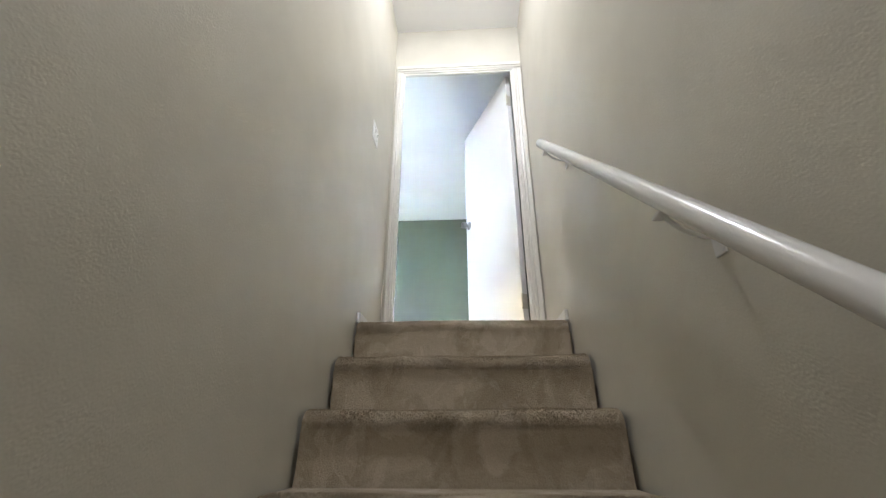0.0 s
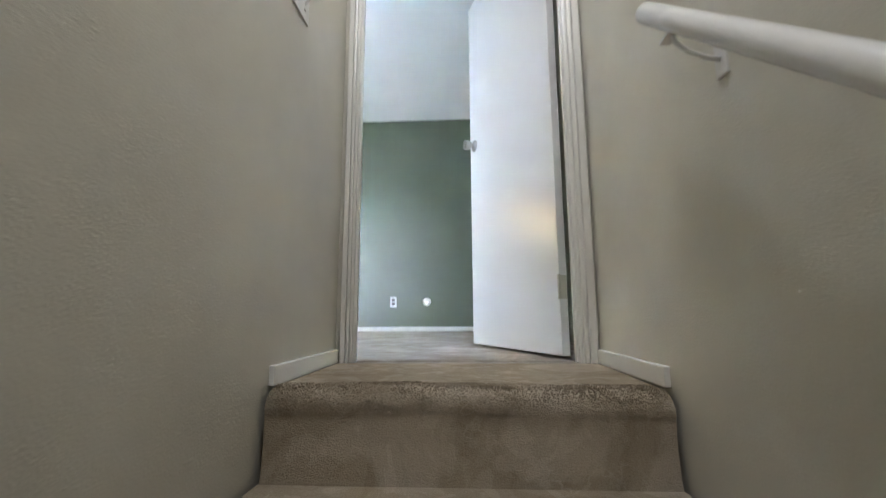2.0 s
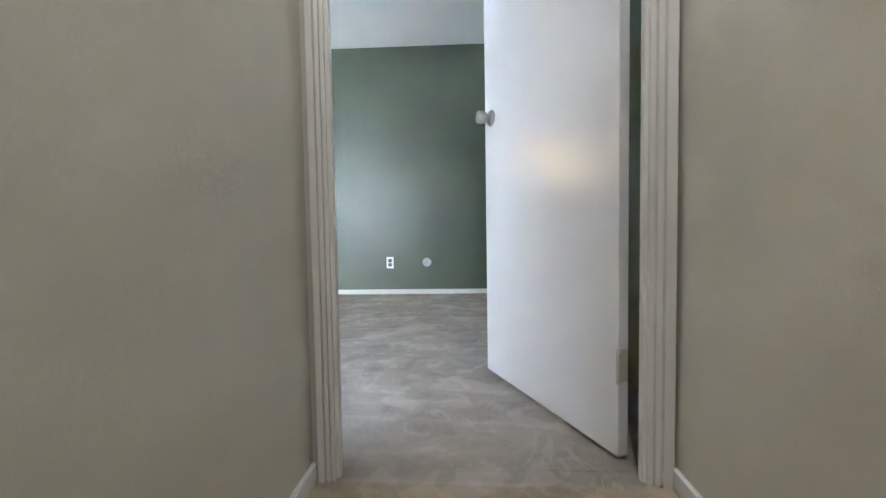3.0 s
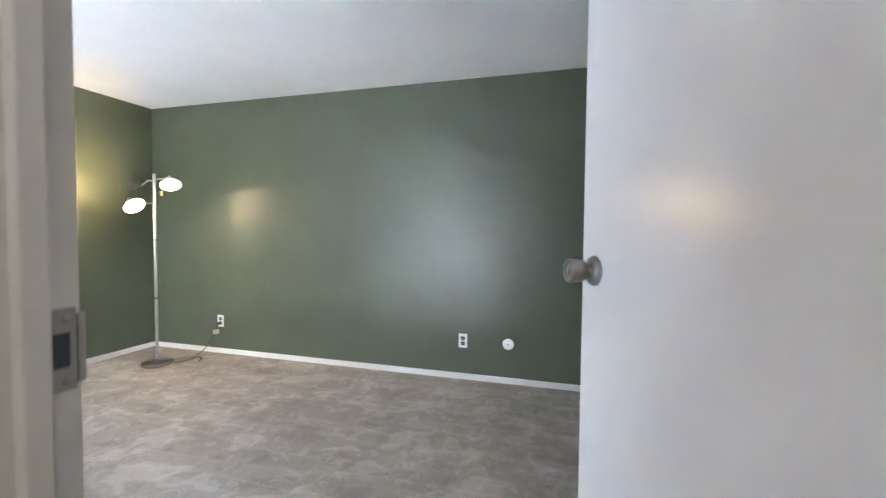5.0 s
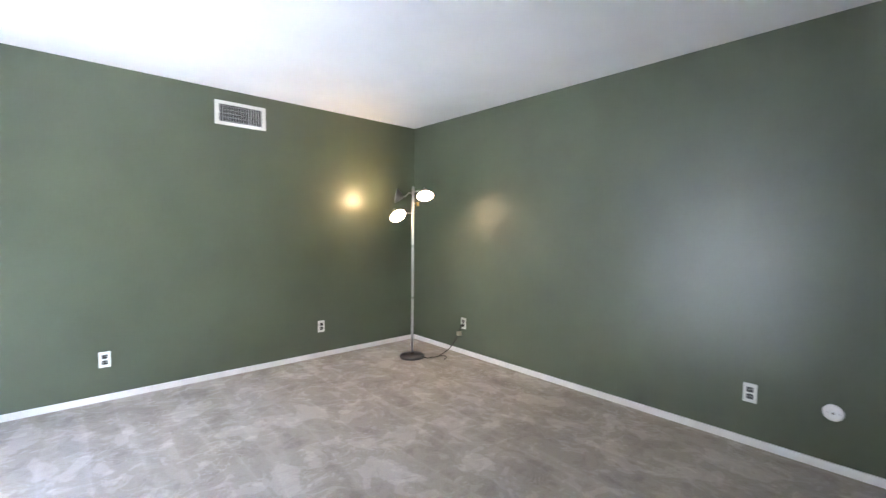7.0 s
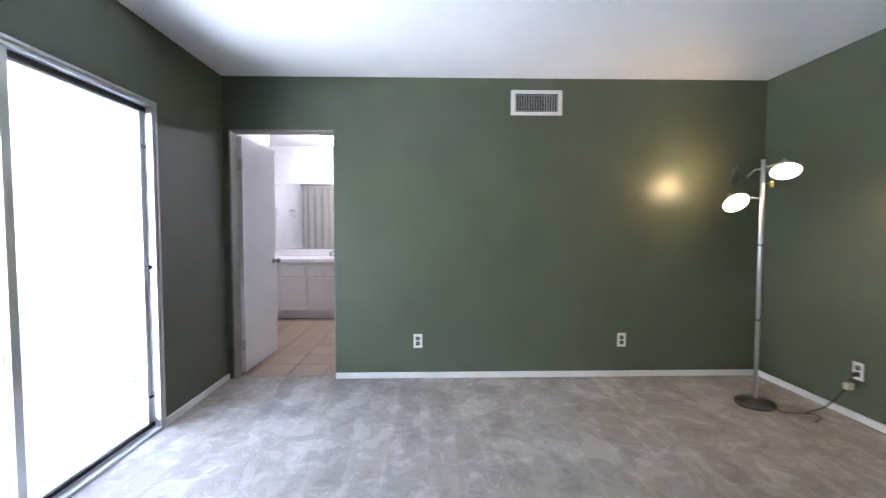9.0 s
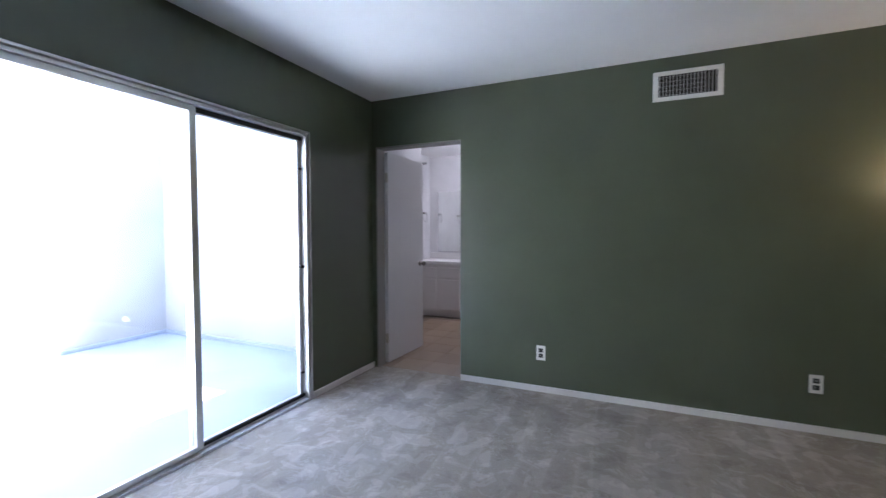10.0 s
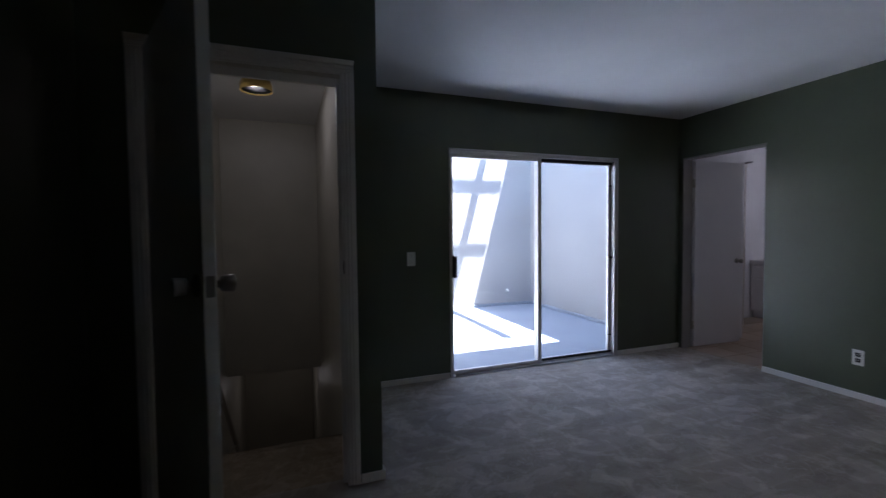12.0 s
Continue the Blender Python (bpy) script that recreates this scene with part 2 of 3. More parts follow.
structure("floor", boxes((W - 0.055, -0.10, S, N, -0.1, 0.001), (-0.10, E, DW1, N, -0.1, 0.001), (JL - 0.02, JR + 0.02, DW0 - 0.02, DW1, -0.1, -0.0005)), CARPET, "worn beige cut-pile carpet with footprints", "carpet")


def baseboard(name, x0, x1, y0, y1, h=0.048):
    return structure(name, boxes((x0, x1, y0, y1, 0, h), bevel=0.003), BASEBOARD, "low white painted wooden baseboard", "baseboard")


baseboard("baseboard", W, E, N - 0.014, N)
baseboard("baseboard", W, W + 0.014, BY1 + 0.002, N - 0.014)
baseboard("baseboard", W, GX0 - 0.02, S, S + 0.014)
baseboard("baseboard", GX1 + 0.02, -0.10, S, S + 0.014)
baseboard("baseboard", -0.114, -0.10, S + 0.014, DW1)
baseboard("baseboard", -0.114, JL - 0.065, DW1, DW1 + 0.014)
baseboard("baseboard", JR + 0.075, E, DW1, DW1 + 0.014)

# ---- stairwell ----
END, LOW = -4.6, -2.70
structure("wall_stair_left", boxes((SL - 0.06, SL, END, DW0 + 0.03, LOW, H)), CREAM, "cream textured stairwell wall")
structure("wall_stair_right", boxes((SR, SR + 0.12, END, DW0 + 0.03, LOW, H)), CREAM, "cream textured stairwell wall with a handrail")
structure("wall_stair_top", boxes((SL, JL - 0.02, DW0, DW0 + 0.03, -0.1, H), (JR + 0.02, SR, DW0, DW0 + 0.03, -0.1, H), (JL - 0.02, JR + 0.02, DW0, DW0 + 0.03, DHS + 0.02, H)), CREAM, "cream wall over the door at the stair head")
structure("wall_stair_header", boxes((SL, SR, -2.78, -2.66, -0.20, H)), CREAM, "cream drop wall above the lower flight")
structure("wall_stair_end", boxes((SL - 0.06, SR + 0.12, END - 0.12, END, LOW, H)), CREAM, "cream wall at the foot of the stairs")
structure("ceiling_stair", boxes((SL - 0.06, SR + 0.12, END - 0.12, S - 0.12, H, H + 0.08)), CEILING, "white ceiling over the stairs", "ceiling")
structure("floor_lower_hall", boxes((SL, SR, END, -3.4, LOW - 0.1, LOW)), STAIR_CARPET, "beige carpet at the foot of the stairs", "carpet")


def step_mesh(y, z, back, drop):
    """One carpeted step: a padded nose with a riser that leans out towards the foot."""
    bm = bmesh.new()
    prof = [(back, z), (y + 0.055, z)]
    prof += [(y + 0.045 - 0.052 * math.sin(a), z - 0.045 + 0.045 * math.cos(a)) for a in np.linspace(0.1, 1.75, 9)]
    prof += [(y - 0.004, z - 0.11), (y - 0.012, z - drop + 0.012), (y - 0.02, z - drop - 0.01)]
    cols = 60
    grid = []
    for i in range(cols + 1):
        x = SL + 0.015 + (SR - SL - 0.030) * i / cols
        row = []
        for k, (py, pz) in enumerate(prof):
            w = 0.0 if k == 0 else 0.0035
            n = noise.noise(Vector((x * 9, py * 7 + z * 3, pz * 9)))
            sag = 0.006 * noise.noise(Vector((x * 2.6, z * 5, 1.3)))
            row.append(bm.verts.new((x, py + w * n, pz + (w * n + sag if 0 < k < 12 else 0))))
        grid.append(row)
    for a, b in zip(grid, grid[1:]):
        for k in range(len(prof) - 1):
            bm.faces.new((a[k], b[k], b[k + 1], a[k + 1])).smooth = True
    bmesh.ops.recalc_face_normals(bm, faces=bm.faces)
    return bm


stairs = tagged(new("staircase"), "beige carpeted staircase with rounded padded nosings", "stairs")
for i in range(13):
    y, z = NOSE - RUN * i, -RISE * i
    part("step", step_mesh(y, z, DW0 - 0.02 if i == 0 else y + RUN - 0.022, RISE), STAIR_CARPET, stairs)
part("stair_core", boxes(*[(SL + 0.001, SR - 0.001, NOSE - RUN * i + 0.03, NOSE - RUN * i + 0.03 + (RUN if i else 0.5), -RISE * (i + 1) - 0.12, -RISE * i - 0.05) for i in range(13)]), STAIR_CARPET, stairs)


def pile_mesh(rows, seed):
    """Loose yarn ends standing up on the rounded noses: slim three-sided tufts."""
    rng = np.random.default_rng(seed)
    verts, faces = [], []
    for y, z in rows:
        n = 9000
        xs = rng.uniform(SL + 0.017, SR - 0.017, n)
        us = rng.uniform(-0.5, 1.75, n)
        keep = 0.35 + 0.65 * np.array([noise.noise(Vector((x * 11, u * 2.0, z * 4))) for x, u in zip(xs, us)])
        for x, u, k in zip(xs, us, keep):
            if u < 0:
                root, out = Vector((x, y + 0.045 - u * 0.10, z)), Vector((0, 0, 1))
            else:
                root, out = Vector((x, y + 0.045 - 0.052 * math.sin(u), z - 0.045 + 0.045 * math.cos(u))), Vector((0, -math.sin(u), math.cos(u)))
            root.z += 0.006 * noise.noise(Vector((x * 2.6, z * 5, 1.3)))
            lean = Vector(rng.uniform(-0.6, 0.6, 3)) + out
            tip = root + lean.normalized() * (0.003 + 0.0045 * max(0.0, k))
            i = len(verts)
            r = 0.0016
            verts += [root + Vector((-r, 0, -r)) - out * 0.003, root + Vector((r, 0, -r)) - out * 0.003, root + Vector((0, 0, r * 1.3)) - out * 0.003, tip]
            faces += [(i, i + 1, i + 3), (i + 1, i + 2, i + 3), (i + 2, i, i + 3)]
    me = bpy.data.meshes.new("carpet_fuzz")
    me.from_pydata([tuple(v) for v in verts], [], faces)
    me.materials.append(STAIR_CARPET)
    return me


pile = tagged(new("carpet_fuzz", pile_mesh([(NOSE - RUN * i, -RISE * i) for i in range(4)], 4)), "fuzzy beige carpet pile on the stair nosings", kind="stuff")
pile.parent = stairs

baseboard("baseboard", SL, SL + 0.015, -0.52, DW0 - 0.012, 0.048)
baseboard("baseboard", SR - 0.015, SR, -0.52, DW0 - 0.012, 0.048)


# ---- stair door: frame, leaf, hardware ----
def casing(name, x_in, x_out, y_face, way, top, deep=1.0):
    """A moulded casing leg: two steps and a rounded back band."""
    s = 1 if x_out > x_in else -1
    width = abs(x_out - x_in)
    prof = [(0, 0), (0, 0.010), (width * 0.14, 0.013), (width * 0.17, 0.006), (width * 0.24, 0.006), (width * 0.28, 0.015), (width * 0.44, 0.017), (width * 0.48, 0.009), (width * 0.54, 0.009), (width * 0.58, 0.020), (width * 0.94, 0.022), (width, 0.018), (width, 0)]
    return extrude(prof, 0.0, top, lambda u, v, w: (x_in + s * u, y_face + way * v * deep, w))


def casing_head(x0, x1, y_face, way, z0, width):
    prof = [(0, 0), (0, 0.010), (width * 0.14, 0.013), (width * 0.17, 0.006), (width * 0.24, 0.006), (width * 0.28, 0.015), (width * 0.44, 0.017), (width * 0.48, 0.009), (width * 0.54, 0.009), (width * 0.58, 0.020), (width * 0.94, 0.022), (width, 0.018), (width, 0)]
    return extrude(prof, x0, x1, lambda u, v, w: (w, y_face + way * v, z0 + u))


door_frame = tagged(new("door_frame"), "white painted door frame with moulded casing at the stair head", "door frame", kind="structure")
J = 0.019
part("jamb", boxes((JL - 0.02, JL, DW0 - 0.001, DW1 + 0.001, 0, DH + 0.02)), TRIM, door_frame)
part("jamb", boxes((JR, JR + 0.02, DW0 - 0.001, DW1 + 0.001, 0, DH + 0.02)), TRIM, door_frame)
part("head_jamb", boxes((JL, JR, DW0 - 0.001, DW1 + 0.001, DH, DH + 0.02)), TRIM, door_frame)
part("door_stop", boxes((JL, JL + J, -0.001, 0.020, 0, DH), bevel=0.002), TRIM, door_frame)
part("door_stop", boxes((JR - J, JR, -0.001, 0.020, 0, DH), bevel=0.002), TRIM, door_frame)
part("door_stop", boxes((JL + J, JR - J, -0.001, 0.020, DHS - J, DH), bevel=0.002), TRIM, door_frame)
part("casing", casing("casing", JL + 0.008, SL + 0.019, DW0 - 0.001, -1, DHS - 0.006), TRIM, door_frame)
part("casing", casing("casing", JR - 0.008, SR - 0.009, DW0 - 0.001, -1, DHS - 0.006), TRIM, door_frame)
part("casing_head", casing_head(SL + 0.019, SR - 0.009, DW0 - 0.001, -1, DHS - 0.006, 0.062), TRIM, door_frame)
part("casing", casing("casing", JL - 0.004, JL - 0.062, DW1 + 0.001, 1, DH + 0.004, 0.55), TRIM, door_frame)
part("casing", casing("casing", JR + 0.004, JR + 0.062, DW1 + 0.001, 1, DH + 0.004, 0.55), TRIM, door_frame)
part("casing_head", casing_head(JL - 0.062, JR + 0.062, DW1 + 0.001, 1, DH + 0.004, 0.058), TRIM, door_frame)
KZ = 1.125
SZ = KZ - 0.022
strike = part("strike_plate", boxes((JL - 0.001, JL + 0.0025, 0.0215, 0.048, SZ - 0.036, SZ + 0.036), (JL - 0.003, JL + 0.003, 0.048, 0.055, SZ - 0.031, SZ + 0.031), bevel=0.001), PEWTER, door_frame, "worn pewter strike plate")
part("latch_hole", boxes((JL + 0.001, JL + 0.0032, 0.026, 0.042, SZ - 0.015, SZ + 0.015)), DARK, strike)
for sz in (-0.027, 0.027):
    part("screw", lathe([(0, 0.001), (0.004, 0.0006), (0.0045, 0)], 12, pose(JL + 0.0025, 0.040, SZ + sz, 0, 90)), PEWTER, strike)

# the leaf is built closed along +x from its hinge edge, then swung into the room
LEAF, TURN = 0.818, 113.0
door = thing("door_1", pose(0.877, 0.104, 0, 0, 0, TURN), "white flush bedroom door standing open into the room", "door")
part("door_leaf", boxes((0.003, LEAF, -0.0, 0.035, 0.014, 2.036), bevel=0.0025), DOOR_PAINT, door)


def knob_set(side):
    """Rosette, neck and drum knob on one face of the leaf."""
    prof = [(0.0, 0), (0.034, 0), (0.034, 0.004), (0.030, 0.010), (0.017, 0.013), (0.012, 0.016), (0.012, 0.022), (0.016, 0.026), (0.023, 0.028), (0.0250, 0.040), (0.0268, 0.060), (0.0255, 0.063), (0.020, 0.064), (0.017, 0.060), (0.009, 0.059), (0.008, 0.062), (0.0, 0.062)]
    turn = pose(LEAF - 0.062, 0.035 if side > 0 else 0.0, KZ, -90 if side > 0 else 90)
    return lathe(prof, 32, turn)


part("door_knob", knob_set(1), PEWTER, door, "tarnished pewter drum knob")
part("door_knob", knob_set(-1), PEWTER, door, "tarnished pewter drum knob")
part("latch_plate", boxes((LEAF - 0.001, LEAF + 0.0015, 0.006, 0.029, KZ - 0.03, KZ + 0.03)), PEWTER, door)
for hz in (0.27, 1.80):
    hinge = part("hinge", boxes((0.0, 0.003, 0.004, 0.034, hz - 0.045, hz + 0.045)), HINGE, door, "painted-over butt hinge")
    part("hinge_knuckle", tube([(-0.003, 0.040, hz - 0.046 + 0.0155 * k) for k in range(7)], 0.0065, 10), HINGE, hinge)


# ---- handrail ----
def rail_z(y):
    return 0.668 + 0.905 * (y + 0.85)


rail = tagged(new("handrail"), "white painted round wooden handrail on wall brackets", "handrail")
RX = 0.868
part("rail", tube([(RX, y, rail_z(y)) for y in np.linspace(-0.735, -3.3, 24)], 0.0208, 24), DOOR_PAINT, rail)
for by in (-0.825, -1.66, -2.50):
    bz = rail_z(by)
    br = part("bracket", tube([(RX, by, bz - 0.02), (RX + 0.004, by, bz - 0.045), (RX + 0.025, by, bz - 0.066), (RX + 0.055, by, bz - 0.078), (SR - 0.004, by, bz - 0.082)], 0.0048, 10), DOOR_PAINT, rail)
    part("bracket_plate", boxes((SR - 0.006, SR - 0.0005, by - 0.016, by + 0.016, bz - 0.115, bz - 0.045), bevel=0.002), DOOR_PAINT, br)
    part("bracket_saddle", boxes((RX - 0.010, RX + 0.010, by - 0.028, by + 0.028, bz - 0.034, bz - 0.026), bevel=0.002), DOOR_PAINT, br)


# ---- switches, outlets, cable plate ----
def outlet(place, label):
    """A duplex outlet built on the xz plane, facing -y."""
    o = thing("wall_outlet", place, label, "outlet", "wall outlets")
    plate = part("cover_plate", boxes((-0.036, 0.036, -0.006, 0.0, -0.058, 0.058), bevel=0.0025), PLASTIC, o)
    for dz in (-0.021, 0.021):
        r = part("receptacle", boxes((-0.017, 0.017, -0.0085, -0.005, dz - 0.015, dz + 0.015), bevel=0.002), DARK, o, "dark brown outlet socket")
        part("slot", boxes((-0.008, -0.006, -0.0092, -0.008, dz - 0.004, dz + 0.006), (0.006, 0.008, -0.0092, -0.008, dz - 0.004, dz + 0.006)), PLASTIC, r)
    part("screw", lathe([(0, 0.0075), (0.003, 0.007), (0.0035, 0.0055)], 10, pose(0, 0, 0, 90)), CHROME, o)
    return o


OZ = 0.318
plain = outlet(pose(-0.325, N, OZ), "white duplex wall outlet with dark sockets")
lamp_outlet = copy_thing(plain, pose(-2.785, N, OZ))
tagged(lamp_outlet, "white duplex wall outlet with a lamp cord plugged in")
copy_thing(plain, pose(W, 0.308, OZ - 0.01, 0, 0, 90))
copy_thing(plain, pose(W, 2.005, OZ - 0.01, 0, 0, 90))

plate = thing("cable_plate", pose(0.047, N, 0.318), "round white plastic cable plate on the green wall", "wall plate")
part("disc", lathe([(0, 0.0), (0.045, 0.0), (0.045, 0.003), (0.040, 0.007), (0.014, 0.008), (0.0, 0.008)], 32, pose(0, 0, 0, 90)), PLASTIC, plate)
part("jack", lathe([(0.0065, 0.007), (0.0065, 0.016), (0.004, 0.017), (0.0, 0.014)], 16, pose(0, 0, 0, 90)), CHROME, plate)
part("screw", lathe([(0.003, 0.007), (0.003, 0.009), (0.0, 0.0095)], 10, pose(-0.026, 0, 0, 90)), CHROME, plate)
part("screw", lathe([(0.003, 0.007), (0.003, 0.009), (0.0, 0.0095)], 10, pose(0.026, 0, 0, 90)), CHROME, plate)


def light_switch(place, label, toggles):
    s = thing("light_switch", place, label, "light switch")
    half = 0.036 + 0.023 * (len(toggles) - 1)
    part("cover_plate", boxes((-half, half, -0.006, 0.0, -0.058, 0.058), bevel=0.0025), PLASTIC, s)
    for x in toggles:
        part("toggle", extrude([(-0.005, -0.012), (-0.018, 0.004), (-0.018, 0.010), (-0.005, 0.012)], x - 0.005, x + 0.005, lambda u, v, w: (w, u, v)), PLASTIC, s)
        part("screw", lathe([(0.003, 0.006), (0.003, 0.0075), (0.0, 0.008)], 10, pose(x, 0, 0.030, 90)), CHROME, s)
        part("screw", lathe([(0.003, 0.006), (0.003, 0.0075), (0.0, 0.008)], 10, pose(x, 0, -0.030, 90)), CHROME, s)
    return s


light_switch(pose(SL, -0.455, 1.09, 0, 0, 90), "white double toggle switch on the cream stairwell wall", (-0.023, 0.023))
light_switch(pose(-0.635, S, 1.05, 0, 0, 180), "white toggle switch beside the sliding door", (0.0,))

# ---- air vent ----
vent = thing("air_vent", pose(W, 1.272, 2.25, 0, 0, 90), "white metal supply register with grey louvres", "vent")
VW, VH = 0.208, 0.100
part("frame", boxes((-VW, VW, -0.010, 0, VH - 0.028, VH), (-VW, VW, -0.010, 0, -VH, -VH + 0.028), (-VW, -VW + 0.034, -0.010, 0, -VH + 0.028, VH - 0.028), (VW - 0.034, VW, -0.010, 0, -VH + 0.028, VH - 0.028), bevel=0.002), PLASTIC, vent)
part("backing", boxes((-VW + 0.034, VW - 0.034, -0.0015, 0.0, -VH + 0.028, VH - 0.028)), DARK, vent)
VANE = metal("grey_vane", (0.58, 0.58, 0.57), 0.5)
for x in np.linspace(-VW + 0.042, VW - 0.042, 17):
    part("vane", boxes((-0.001, 0.001, -0.005, 0.005, -VH + 0.028, VH - 0.028)), VANE, vent, m=pose(x, -0.0072, 0, 0, 0, 28 if x > 0.06 else -28))
for z in np.linspace(-VH + 0.037, VH - 0.040, 5):
    part("slat", boxes((-VW + 0.034, VW - 0.10, -0.0035, -0.0022, z - 0.0012, z + 0.0012)), VANE, vent)
part("lever", boxes((-VW + 0.020, -VW + 0.040, -0.018, -0.009, -0.004, 0.004), bevel=0.001), PLASTIC, vent)

# ---- floor lamp ----
LX, LY = -3.03, 2.69
lamp = thing("floor_lamp", (LX, LY, 0.001), "brushed nickel tree floor lamp with three heads, lit", "floor lamp")
part("base", lathe([(0, 0.0), (0.120, 0.0), (0.124, 0.004), (0.124, 0.022), (0.119, 0.028), (0.03, 0.033), (0.016, 0.038), (0.013, 0.05), (0, 0.05)], 48), DARK_STEEL, lamp, "dark steel round base")
pole = part("pole", lathe([(0, 0.03), (0.0125, 0.03), (0.0125, 1.70), (0.008, 1.705), (0, 1.706)], 20), ALUMINIUM, lamp)
for jz in (0.60, 1.12):
    part("joint_ring", lathe([(0.0125, jz - 0.006), (0.0145, jz - 0.003), (0.0145, jz + 0.003), (0.0125, jz + 0.006)], 20), CHROME, pole)


def lamp_head(root, centre, aim, disc, size=0.9):
    """Arm from the pole, swivel, cup and frosted diffuser."""
    c, a = Vector(centre), Vector(aim).normalized()
    m = Matrix.Translation(c) @ a.to_track_quat("Z", "Y").to_matrix().to_4x4() @ Matrix.Scale(size, 4)
    head = part("lamp_head", lathe([(0.0, -0.105), (0.016, -0.104), (0.020, -0.085), (0.030, -0.070), (0.056, -0.045), (0.082, -0.010), (0.094, 0.0), (0.091, 0.0), (0.080, -0.012), (0.050, -0.045), (0, -0.06)], 36, m), PEWTER, lamp)
    part("diffuser", lathe([(0.0, 0.010), (0.05, 0.007), (0.080, 0.0), (0.0895, -0.003), (0.0, -0.004)], 36, m), disc, head, "glowing frosted glass diffuser")
    back = c - a * 0.1 * size
    arm = part("arm", tube([root, ((root[0] + back.x) / 2, (root[1] + back.y) / 2, root[2] + 0.004), back], 0.006, 10), NICKEL, lamp)
    part("swivel", lathe([(0, -0.016), (0.011, -0.014), (0.013, 0), (0.011, 0.014), (0, 0.016)], 14, Matrix.Translation(back)), CHROME, arm)


lamp_head((0, 0, 1.655), (0.135, 0.045, 1.605), (0.50, -0.30, -0.85), LAMP_DISC)
lamp_head((0, 0, 1.440), (-0.035, -0.155, 1.410), (0.74, -0.04, -0.64), LAMP_DISC)
lamp_head((0, 0, 1.640), (-0.160, -0.085, 1.615), (-0.68, -0.66, 0.18), WALL_DISC, 0.8)
part("switch_knob", boxes((0.03, 0.075, -0.004, 0.004, 1.535, 1.541), (0.065, 0.085, -0.010, 0.010, 1.510, 1.548), bevel=0.002), BRASS, lamp, "small brass rotary switch")

cord = thing("lamp_cord", (0, 0, 0), "dark brown lamp cord trailing to the outlet", "cord")
part("cable", tube([(LX + 0.11, LY + 0.03, 0.030), (LX + 0.15, LY + 0.07, 0.012), (LX + 0.20, LY + 0.17, 0.020), (-2.80, LY + 0.28, 0.075), (-2.79, LY + 0.34, 0.13), (-2.783, LY + 0.39, 0.20), (-2.782, LY + 0.425, 0.265), (-2.784, N - 0.03, OZ - 0.023)], 0.005, 8), CORD, cord)
part("loose_end", tube([(LX + 0.20, LY + 0.18, 0.022), (-2.79, LY + 0.22, 0.03), (-2.755, LY + 0.22, 0.022), (-2.74, LY + 0.17, 0.008)], 0.005, 8), CORD, cord)
part("plug", boxes((-2.797, -2.773, N - 0.040, N - 0.0085, OZ - 0.033, OZ - 0.011), bevel=0.004), CORD, cord)
part("cord_tag", boxes((-2.790, -2.758, LY + 0.385, LY + 0.430, 0.205, 0.245), bevel=0.002), TAG, cord, "pale paper tag on the cord")

# ---- sliding patio door ----
slider = tagged(new("window_1"), "aluminium sliding patio door, one panel half of the width", "sliding door", kind="structure")
FY0, FY1 = S - 0.085, S + 0.012
part("window_frame", boxes((GX0 - 0.012, GX0 + 0.006, FY0, FY1, 0, GH), (GX0 + 0.006, GX0 + 0.012, FY0, FY1 - 0.018, 0, GH), (GX0 + 0.012, GX0 + 0.030, FY0, FY1 - 0.006, 0, GH), bevel=0.002), ALUMINIUM, slider)
part("window_frame", boxes((GX1 - 0.008, GX1 + 0.012, FY0, FY1, 0, GH), bevel=0.003), ALUMINIUM, slider)
part("window_frame", boxes((GX0 - 0.012, GX1 + 0.012, FY0, FY1, GH - 0.012, GH + 0.002), (GX0 + 0.03, GX1 - 0.008, FY0, FY1 - 0.02, GH - 0.022, GH - 0.012), (GX0 + 0.03, GX1 - 0.008, FY0, FY1 - 0.006, GH - 0.036, GH - 0.022), bevel=0.002), ALUMINIUM, slider)
track = part("track", boxes((GX0 + 0.03, GX1 - 0.03, FY0, FY1, -0.02, 0.016), (GX0 + 0.03, GX1 - 0.03, S - 0.028, S - 0.024, 0.016, 0.030), (GX0 + 0.03, GX1 - 0.03, S - 0.062, S - 0.058, 0.016, 0.030)), ALUMINIUM, slider, "grooved aluminium floor track")
part("sill_gap", boxes((GX0 + 0.03, GX1 - 0.03, S - 0.058, S - 0.028, 0.0161, 0.018)), DARK, track)


def panel(x0, x1, y, name, w=0.042):
    p = part(name, boxes((x0, x0 + 0.042, y - 0.014, y + 0.014, 0.03, GH - 0.036), (x1 - w, x1, y - 0.014, y + 0.014, 0.03, GH - 0.036),
                         (x0 + 0.042, x1 - w, y - 0.014, y + 0.014, 0.03, 0.052), (x0 + 0.042, x1 - w, y - 0.014, y + 0.014, GH - 0.070, GH - 0.036), bevel=0.002), ALUMINIUM, slider)
    g = part("pane", boxes((x0 + 0.040, x1 - w + 0.002, y - 0.003, y + 0.003, 0.050, GH - 0.068)), GLASS, p, "clear glass pane")
    g.visible_shadow = False
    return p


